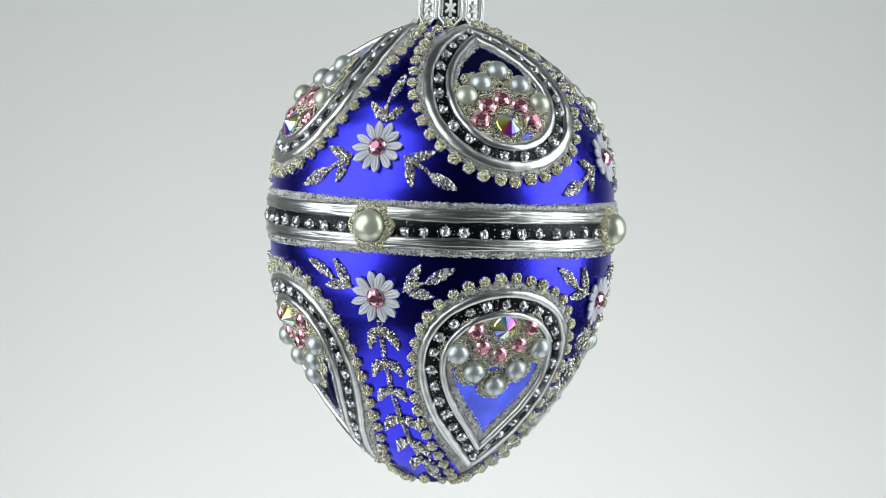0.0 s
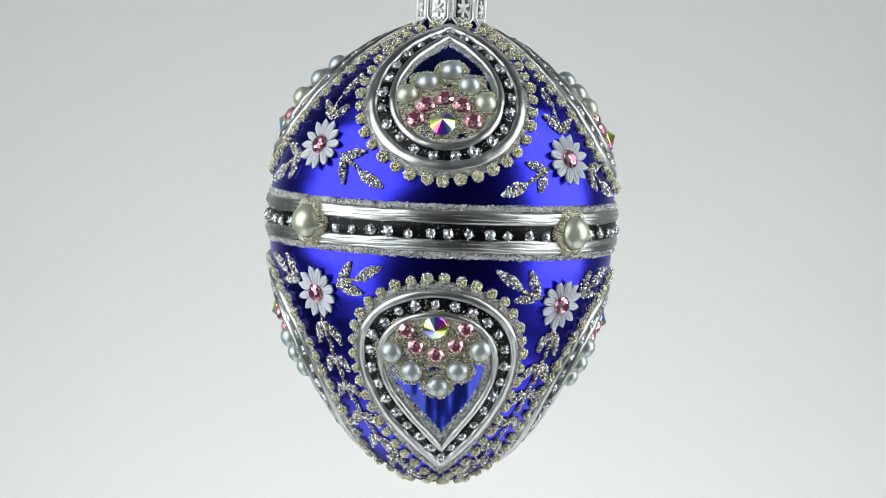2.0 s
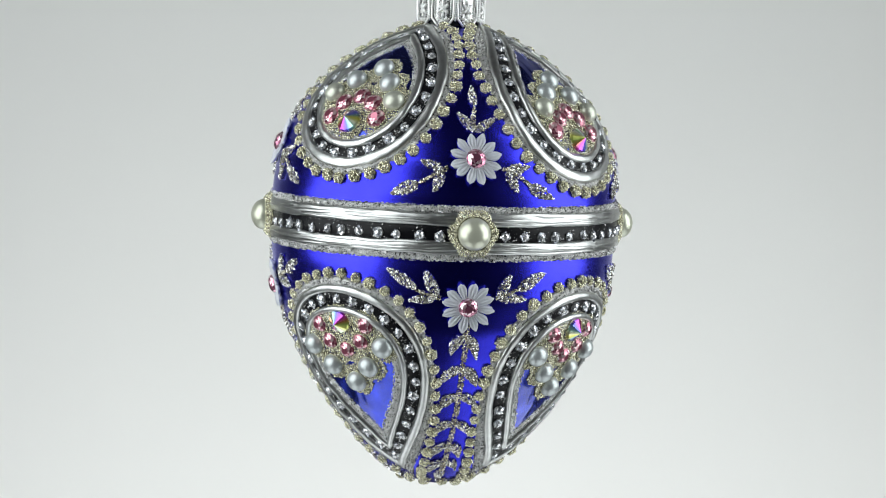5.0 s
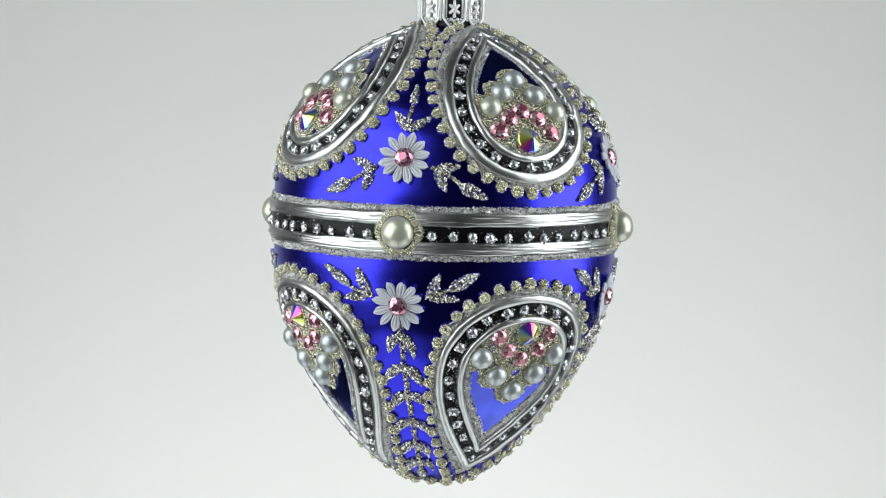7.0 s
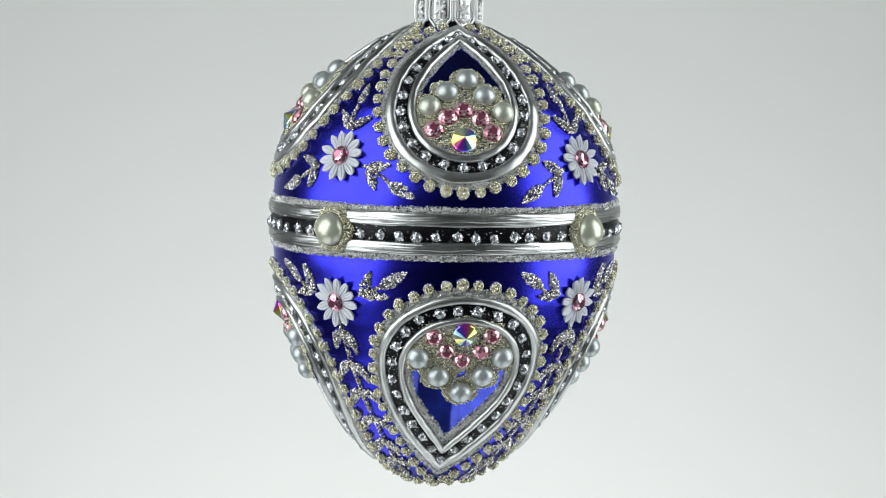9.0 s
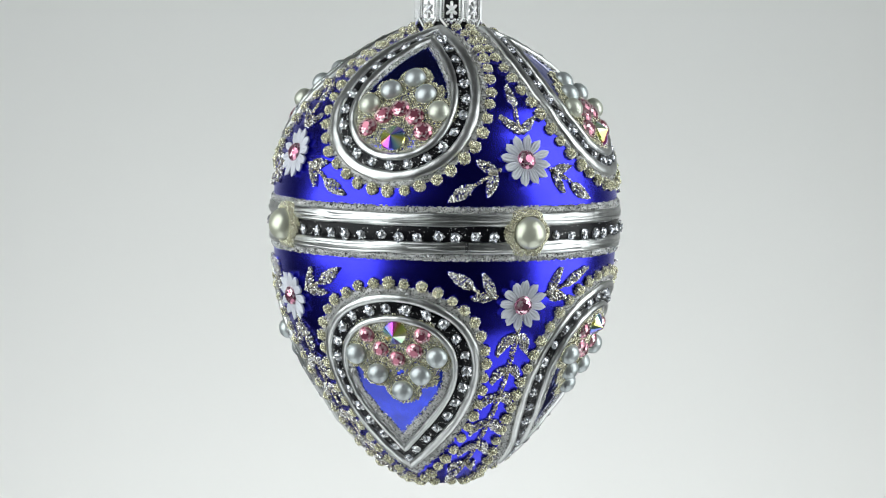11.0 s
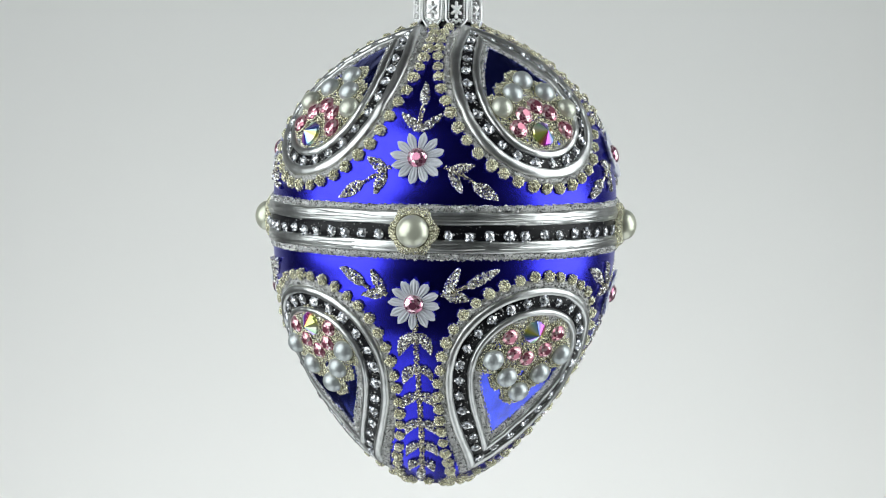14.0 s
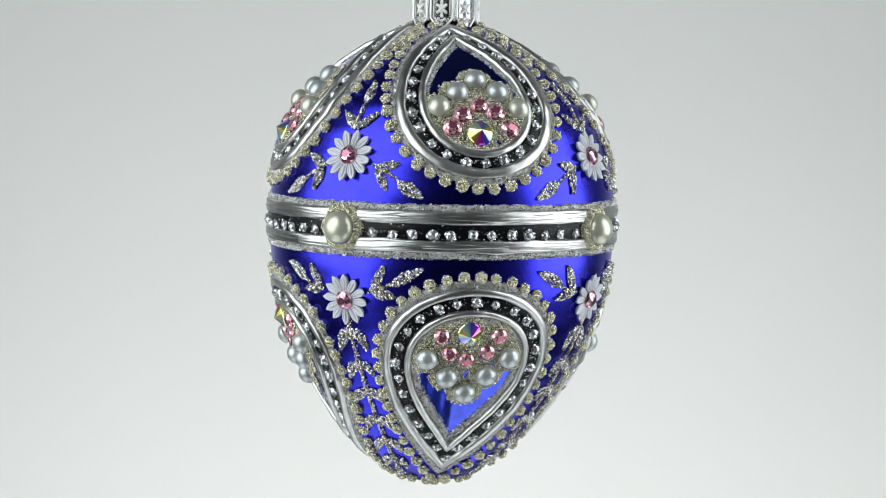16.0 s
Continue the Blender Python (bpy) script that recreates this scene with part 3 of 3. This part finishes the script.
def build_panel(shape, az0, slide, drift, size, seed, stones):
    """A teardrop medallion: glossy blue window, two silver rims, black ring of chatons, glitter, bead balls, pearls and stones."""
    rng = np.random.default_rng(seed)
    n = 220

    def loop(key, limit=43.5, count=n):
        return teardrop(shape[key], az0, slide, drift, count, limit, size)

    win = loop("window")
    # window: a fan of rings shrunk towards the middle of the teardrop
    amid = float(np.mean(win[1]))
    ph = rng.uniform(0, 6.28, 4)

    def ripple(az, a):
        """The slow waves of the hand-blown, foiled glass, in millimetres."""
        x = at_arc(a)[0] * np.radians(az - az0)
        return 0.045 * (np.sin(0.75 * x + ph[0]) + 0.55 * np.sin(1.5 * x + 0.22 * a + ph[1]) + 0.6 * np.sin(0.45 * a + ph[2]) + 0.25 * np.sin(2.6 * x - 0.3 * a + ph[3]))

    fan = [(az0 + (win[0] - az0) * s, amid + (win[1] - amid) * s) for s in np.linspace(1.08, 0.02, 18)]
    v = np.stack([surf(az, a, 0.18 + ripple(az, a)) for az, a in fan], 1).reshape(-1, 3)
    up = shape is UPPER
    panel = part("teardrop_panel", mesh("teardrop_panel", v, grid_faces(n, 18, True), M_GLOSS), egg, label="glossy blue teardrop medallion set with pearls and pink stones")
    outer, inner = loop("outer"), loop("inner")
    v, f = ribbon(outer[0], outer[1], inner[0], inner[1], 0.28, 5, 0.1)
    part("black_ring", mesh("black_ring", v, f, M_BLACK), panel)
    pts = scatter(outer[0], outer[1], inner[0], inner[1], int(outer[2] * 11.5), rng, 0.2)
    tagged(part("glitter", mesh("glitter", *grains(pts, 0.23, rng), M_GLITTER, False), panel), kind="stuff")
    v, f = tube(outer[0], outer[1], 2.35 if up else 1.85, 0.88, 0.25, 12, True, 0.05, seed)
    part("outer_rim", mesh("outer_rim", v, f, M_SILVER), panel, label="silver outer rim")
    v, f = tube(inner[0], inner[1], 1.7 if up else 1.4, 0.9, 0.25, 12, True, 0.05, seed + 1)
    part("inner_rim", mesh("inner_rim", v, f, M_SILVER), panel, label="silver inner rim")
    glitter_strip("glitter_border", inner, win, win[2] + 10, 1.9, panel, seed + 2, "", density=18.0, size=0.185)
    edge = loop("glitter", 43.5 if up else 40.5)
    glitter_strip("glitter_edge", edge, outer, edge[2], 2.2, panel, seed + 3, "")
    # chatons half way between the rims
    mid_spec = tuple((p + q) / 2 for p, q in zip(shape["outer"], shape["inner"]))
    length = teardrop(mid_spec, az0, slide, drift, 100, 90, size)[2]
    cz, ca, _ = teardrop(mid_spec, az0, slide, drift, int(length / 4.15), 90, size)
    for i in range(len(cz)):
        if 3.5 < ca[i]:
            part("chaton", PICK.choice(CHATONS), panel, seat(cz[i] + PICK.uniform(-0.4, 0.4), ca[i] + PICK.uniform(-0.2, 0.2), 0.05, PICK.uniform(0, 90)) @ pose(0, 0, 0, PICK.uniform(-14, 14), PICK.uniform(-14, 14)) @ Matrix.Scale(PICK.uniform(0.84, 1.1), 4))
    # bead balls round the outside
    length = teardrop(shape["balls"], az0, slide, drift, 100, 43, size)[2]
    bz, ba, _ = teardrop(shape["balls"], az0, slide, drift, int(length / 3.55), 45.2 if up else 42.6, size)
    for i in range(len(bz)):
        if 2.2 < ba[i] < END - 1.5:
            k = PICK.uniform(0.86, 1.06) * (1.0 if up else 0.95)
            part("bead_ball", PICK.choice(BALLS), panel, seat(bz[i] + PICK.uniform(-0.3, 0.3), ba[i] + PICK.uniform(-0.2, 0.2), 0.1, PICK.uniform(0, 360)) @ Matrix.Diagonal((k, k, k, 1)))
    # pearls and stones on a ground of microbeads
    rp, rk, rs = shape["sizes"]
    spots = [(x, a, rp) for x, a in stones["pearls"]] + [(x, a, rk) for x, a in stones["pinks"]] + [(*stones["star"], rs)]
    if "meshes" not in shape:
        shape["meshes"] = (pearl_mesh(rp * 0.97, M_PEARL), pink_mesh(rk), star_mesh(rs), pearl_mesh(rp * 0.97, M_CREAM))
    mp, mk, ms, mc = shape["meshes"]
    for i, (x, a, r) in enumerate(spots):
        a = a + slide
        az = float(chord(az0, x, a))
        if i < 5:
            part("pearl", mc if up and i > 2 else mp, panel, seat(az, a, 0.0), "cream pearl" if up and i > 2 else "silver grey pearl")
        elif i < 10:
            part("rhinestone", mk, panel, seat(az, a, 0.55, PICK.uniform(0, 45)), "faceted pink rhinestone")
        else:
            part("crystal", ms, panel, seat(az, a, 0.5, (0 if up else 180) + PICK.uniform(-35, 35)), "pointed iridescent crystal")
    pts = []
    ar = np.array([(x, a + slide, r) for x, a, r in spots])
    step = 0.50
    for iy, a in enumerate(np.arange(ar[:, 1].min() - 5, ar[:, 1].max() + 5, step * 0.87)):
        for x in np.arange(-13, 13, step):
            x2 = x + (iy % 2) * step / 2
            d = np.hypot(ar[:, 0] - x2, ar[:, 1] - a) - ar[:, 2]
            if d.min() < 1.5 + 0.12 * math.sin(x2 * 3 + a * 2) and d.min() > -0.9:
                pts.append((float(chord(az0, x2, a)) + rng.normal(0, 0.08), a + rng.normal(0, 0.05), 0.38 + 0.25 * (d.min() < 0.35)))
    p = np.array(pts)
    beads = grains(surf(p[:, 0], p[:, 1], p[:, 2]), 0.255, rng, ICO, ICO_F, 0.15)
    paste = grains(surf(p[::2, 0], p[::2, 1], p[::2, 2] - 0.30), 0.46, rng, OCTA, OCTA_F, 0.2)
    me = mesh("bead_ground", *join(beads, paste), M_CAVIAR)
    me.materials.append(M_BEADBASE)
    me.polygons.foreach_set("material_index", [0] * len(beads[1]) + [1] * len(paste[1]))
    g = part("bead_ground", me, panel, label="pale gold microbead ground")
    tagged(g, kind="stuff")


def petal_mesh():
    """One white petal with a groove each side of its rib and a blunt, notched tip."""
    nu, nv = 11, 15
    v = []
    for i in range(nu):
        s = i / (nu - 1)
        y = 1.6 + 4.2 * s
        w = 0.40 + 0.66 * math.sin(min(1.0, s * 1.2) * math.pi * 0.55) * (1 - max(0.0, s - 0.66) * 2.6)
        for j in range(nv):
            c = 2 * j / (nv - 1) - 1
            run = math.sin(math.pi * min(1.0, s * 1.12)) ** 0.6 if s < 0.89 else 0.0
            groove = math.exp(-((abs(c) - 0.36) / 0.13) ** 2) * run
            z = 0.45 + 0.45 * s * (1 - s) + 0.20 * (1 - c ** 4) - 0.40 * groove + 0.10 * math.exp(-(c / 0.18) ** 2) * run
            yy = y - (0.5 * abs(c) ** 2 if i == nu - 1 else 0.15 * abs(c) ** 2 if i == nu - 2 else 0)
            v.append((c * w, yy, z if abs(c) < 0.99 else 0.1))
    f = grid_faces(nu, nv)
    f.append(tuple(i * nv for i in range(nu)) + tuple(i * nv + nv - 1 for i in reversed(range(nu))))
    f.append(tuple((nu - 1) * nv + j for j in range(nv)))
    return mesh("petal", v, f, M_PETAL)


PETAL = petal_mesh()
FLOWER_STONE = pink_mesh(2.15, M_ROSE)
FLOWER_DISC = mesh("flower", *lathe([(2.0, -0.3), (2.3, 0.2), (2.2, 0.6), (0.001, 0.75)], 24), M_PETAL)


def build_flower(az, a, turn):
    fl = part("flower", FLOWER_DISC, egg, seat(az, a, 0.15, turn), "white twelve-petalled flower with a pink rhinestone centre")
    for i in range(12):
        part("petal", PETAL, fl, pose(0, 0, 0, PICK.uniform(-2, 2), 0, i * 30 + PICK.uniform(-3, 3)) @ Matrix.Diagonal((PICK.uniform(0.92, 1.05), PICK.uniform(0.95, 1.03), 1, 1)))
    part("rhinestone", FLOWER_STONE, fl, pose(0, 0, 0.65 * MM, 0, 0, PICK.uniform(0, 45)), "faceted pink rhinestone")


def glitter_leaf(p, q, width, rng, bend=0.0):
    """Points that fill a pointed leaf from p to q, in flat millimetres, thick in its middle."""
    p, q = np.array(p, float), np.array(q, float)
    d = q - p
    l = np.linalg.norm(d)
    n = int(l * width * 18)
    s = rng.uniform(0, 1, n)
    w = width * 0.44 * np.sin(np.pi * np.clip(s, 0, 1) ** 0.75) ** 0.8 + 0.12
    c = rng.uniform(-1, 1, n)
    side = np.array([-d[1], d[0]]) / l
    xy = p + d * s[:, None] + side * (c * w + bend * np.sin(np.pi * s))[:, None]
    return np.column_stack([xy, 0.15 + 0.65 * (1 - c * c) * rng.uniform(0.5, 1.1, n)])


def glitter_stem(p, q, rng, width=0.7):
    p, q = np.array(p, float), np.array(q, float)
    d = q - p
    l = np.linalg.norm(d)
    n = int(l * 18)
    s = rng.uniform(0, 1, n)
    side = np.array([-d[1], d[0]]) / l
    c = rng.uniform(-1, 1, n)
    xy = p + d * s[:, None] + side * (c * width / 2 + 0.25 * np.sin(s * 3.1))[:, None]
    return np.column_stack([xy, 0.1 + 0.45 * (1 - c * c)])


def sprig(name, az0, a0, pieces, seed, label):
    """A spray of glitter leaves: pieces are ('leaf' or 'stem', from, to, width) in flat millimetres beside and above the flower's centre."""
    rng = np.random.default_rng(seed)
    leaves, stems = [], []
    for kind, p, q, w, *bend in pieces:
        j = rng.normal(0, 0.42, 2)
        if kind == "leaf":
            leaves.append(glitter_leaf(p, np.array(q) + j, w * rng.uniform(0.9, 1.12), rng, *bend))
        else:
            stems.append(glitter_stem(p, q, rng, w))

    def on_egg(list_of):
        p = np.concatenate(list_of)
        a = a0 - p[:, 1]
        return surf(chord(az0, p[:, 0], a), a, p[:, 2])

    ob = part(name, mesh(name, *grains(on_egg(leaves), 0.245, rng), M_LEAF, False), egg, label=label)
    if stems:
        part("stem", mesh("stem", *grains(on_egg(stems), 0.22, rng), M_GOLDGLIT, False), ob, label="champagne glitter stem")


def build_quarter(az, i):
    dz = (0.9, 0.0, -0.2, 0.0)[i]
    up = float(np.interp(-(15.7 + dz), -PZ, ARC))
    lo = float(np.interp((15.0, 15.5, 15.15, 15.4)[i], -PZ, ARC))
    az_up, az_lo = FLOWERS[i]
    build_flower(az_up, up, 6 + 7 * i)
    build_flower(az_lo, lo, 15 + 5 * i)
    say = "silver glitter leaf spray beside a white flower"
    for s in (-1, 1):
        sprig("leaf_spray", az_up, up, [("stem", (s * 5.8, -1.8), (s * 8.0, -2.8), 0.9), ("stem", (s * 8.0, -2.8), (s * 12.4, -5.6), 0.7), ("leaf", (s * 6.9, -2.4), (s * 11.6, -0.8), 2.3),
                                     ("leaf", (s * 7.0, -2.4), (s * 8.7, -7.4), 2.3), ("leaf", (s * 12.0, -5.4), (s * 17.4, -8.4), 2.8)], 100 + i * 10 + s, say)
        sprig("leaf_spray", az_lo, lo, [("stem", (s * 5.8, 1.8), (s * 8.0, 2.8), 0.9), ("stem", (s * 8.0, 2.4), (s * 11.4, 3.9), 0.7), ("leaf", (s * 6.6, 2.0), (s * 9.5, 7.4), 2.4),
                                     ("leaf", (s * 6.6, 2.0), (s * 12.0, 1.4), 2.4), ("leaf", (s * 11.0, 3.7), (s * 17.0, 7.3), 2.6)], 200 + i * 10 + s, say)
    sprig("leaf_spray", az_up, up, [("stem", (0, 6.2), (0.2, 12.0), 0.9), ("leaf", (0.2, 6.2), (-4.0, 10.6), 2.2), ("leaf", (0.2, 6.2), (4.2, 9.8), 2.2), ("leaf", (0.2, 12.4), (0.3, 18.6), 1.9)],
          300 + i, "silver glitter leaf spray above a white flower")
    sway = (2.6, -0.7, -1.3, 0.0)[i]

    def stalk(a):
        return sway * max(0.0, (a - 96.0) / 26.0) ** 2, lo - a

    nodes = (78.6, 83.2, 91.6, 99.2, 107.2, 114.4, 120.6, 125.4)
    vine = [("stem", stalk(p), stalk(q), 1.2) for p, q in zip(nodes[:-1], nodes[1:])]
    for a, l, drop in ((83.2, 4.0, 4.4), (91.6, 4.1, 3.2), (99.2, 4.3, 2.4), (107.2, 4.6, 2.9), (114.4, 4.0, 2.9), (120.6, 3.4, 2.6)):
        x, y = stalk(a)
        for s in (-1, 1):
            vine.append(("leaf", (x + 0.3 * s, y), (x + s * l * 0.84, y - drop - 0.8), 2.6, s * 0.55))
    vine.append(("leaf", stalk(124.2), stalk(129.2), 2.0))
    sprig("leaf_vine", az_lo, lo, vine, 400 + i, "silver glitter leaf vine running down to the egg's point")


def wire(points, radius, closed=False, ring=6):
    """A round wire along a line of points."""
    p = np.array(points, float)
    t = np.roll(p, -1, 0) - np.roll(p, 1, 0) if closed else np.gradient(p, axis=0)
    t /= np.linalg.norm(t, axis=1)[:, None] + 1e-9
    out = p * (1, 1, 0)
    out /= np.linalg.norm(out, axis=1)[:, None] + 1e-9
    side = np.cross(t, out)
    c = np.linspace(0, 2 * np.pi, ring, endpoint=False)
    v = p[:, None] + (side[:, None] * np.cos(c)[None, :, None] + out[:, None] * np.sin(c)[None, :, None]) * radius
    n = len(p)
    f = [(i * ring + j, ((i + 1) % n) * ring + j, ((i + 1) % n) * ring + (j + 1) % ring, i * ring + (j + 1) % ring) for i in range(n if closed else n - 1) for j in range(ring)]
    return v.reshape(-1, 3), f


def build_cap():
    """The stamped silver crown cap over the neck: eight framed panels, each pointed at the foot, with beading and flowers."""
    base, tall, n = 43.3, 14.5, 8
    core = lathe([(6.6, base - 1.0), (6.6, base + tall - 0.5), (6.0, base + tall + 0.5), (0.001, base + tall + 0.7)], 48)
    cap = part("crown_cap", mesh("crown_cap", *core, M_CAPDARK), egg, label="stamped bright silver crown cap with beaded panels")
    rng = np.random.default_rng(9)
    half = math.pi * 7.35 / n

    def on(x, z, h):
        return (x, -(7.0 + h + 0.6 * max(0.0, (base + 2.0 - z) / 2.4) ** 1.6), z)

    w = half - 0.42

    def outline(k):
        """The panel's border, k in from its edge."""
        q = w - k
        pts = [(-q * 0.42, base + 0.5 + k), (-q, base + 2.3 + k * 0.6)] + [(-q, base + 2.3 + k + i * 1.3) for i in range(1, 9)]
        pts += [(q, z) for _, z in reversed(pts[1:])] + [(q * 0.42, base + 0.5 + k)]
        return pts

    # plate
    rows_z = np.concatenate([[0.5, 1.4], np.linspace(2.3, tall - 0.6, 12)]) + base
    pv = []
    for z in rows_z:
        q = w * (0.42 + 0.58 * min(1.0, (z - base - 0.5) / 1.8))
        for c in np.linspace(-1, 1, 7):
            pv.append(on(q * c, z, 0.02 if abs(c) < 0.99 else -0.25))
    plate_f = grid_faces(len(rows_z), 7)
    plate = mesh("cap_panel", pv, plate_f, M_PLATE)
    edge = wire([on(x, z, 0.18) for x, z in outline(0.0)], 0.27)
    inner = [on(x, z, 0.16) for x, z in outline(0.62)]
    dense = [np.array(p) + (np.array(q) - np.array(p)) * k for p, q in zip(inner[:-1], inner[1:]) for k in (0.0, 0.34, 0.67)]
    beads = grains(dense, 0.26, rng, ICO, ICO_F, 0.1)
    fl = []
    for zc in (base + 4.4, base + 10.0):
        for k in range(6):
            for d, hh in ((0.55, 0.25), (0.95, 0.22), (1.3, 0.15)):
                a = k * math.pi / 3 + math.pi / 6
                fl.append(on(d * math.cos(a) * 0.82, zc + d * 1.25 * math.sin(a), hh))
        fl.append(on(0, zc, 0.34))
        for x, z in ((-0.8, zc + 2.5), (0.8, zc + 2.5), (0, zc + 2.9), (0, zc - 2.7), (-0.7, zc - 2.3), (0.7, zc - 2.3)):
            fl.append(on(x, z, 0.16))
    relief = grains(fl, 0.42, rng, ICO, ICO_F, 0.2)
    rib = grains([on(half, base + 1.9 + 0.5 * k, 0.12) for k in range(25)], 0.30, rng, ICO, ICO_F, 0.08)
    frame_me = mesh("panel_frame", *edge, M_CAP)
    bead_me = mesh("beading", *join(beads, relief, rib), M_CAP)
    for k in range(n):
        p = part("cap_panel", plate, cap, pose(0, 0, 0, 0, 0, 21.5 + k * 45), "stamped silver cap panel with a flower relief")
        part("panel_frame", frame_me, p)
        part("beading", bead_me, p)


def build_cord():
    """The thin line on which the ornament hangs from the ceiling, with the loop at the cap."""
    top = (1.6 - HANG.z) * 1000
    line = lathe([(0.35, 60.0), (0.35, top * 0.5), (0.35, top + 4.0)], 8)
    loop = []
    ring_f = []
    for i in range(20):
        k = i / 20 * 2 * math.pi
        for j in range(6):
            q = j / 6 * 2 * math.pi
            loop.append(((2.6 + 0.5 * math.cos(q)) * math.sin(k), 0.5 * math.sin(q), 60.5 + (2.6 + 0.5 * math.cos(q)) * math.cos(k)))
            ring_f.append((i * 6 + j, i * 6 + (j + 1) % 6, ((i + 1) % 20) * 6 + (j + 1) % 6, ((i + 1) % 20) * 6 + j))
    part("hanging_loop", mesh("hanging_loop", np.array(loop), ring_f, M_CAP), egg, label="small silver wire hanging loop")
    part("hanging_cord", mesh("hanging_cord", *line, M_CORD), egg, label="thin grey cord up to the ceiling")


def build_point():
    """A ring of bead balls round the egg's point."""
    for i in range(13):
        k = PICK.uniform(0.85, 1.0)
        part("bead_ball", PICK.choice(BALLS), egg, seat(i * 360 / 13 + PICK.uniform(-4, 4), END - 8.2 + PICK.uniform(-0.5, 0.5), 0.05, PICK.uniform(0, 360)) @ Matrix.Diagonal((k, k, k, 1)))


build_body()
build_cord()
build_band()
for i, q in enumerate(QUARTERS):
    build_quarter(q, i)
for i, (shape, az0, slide, drift, size) in enumerate(PANELS):
    build_panel(shape, az0, slide, drift, size, 500 + 10 * i, STONES.get(i, shape))
build_cap()
build_point()


def motions():
    rows = []
    for t, spin, lean, roll, x, z in TURN:
        rel = pose(x * MM, 0, (z - 6.8) * MM) @ pose(0, 0, 0, 0, roll, 0) @ pose(0, 0, 0, lean) @ pose(0, 0, 0, 0, 0, spin)
        rows.append((t, Matrix.Translation(HANG) @ pose(0, 0, 0, -CAM_TILT) @ rel))
    walk(egg, rows)


motions()
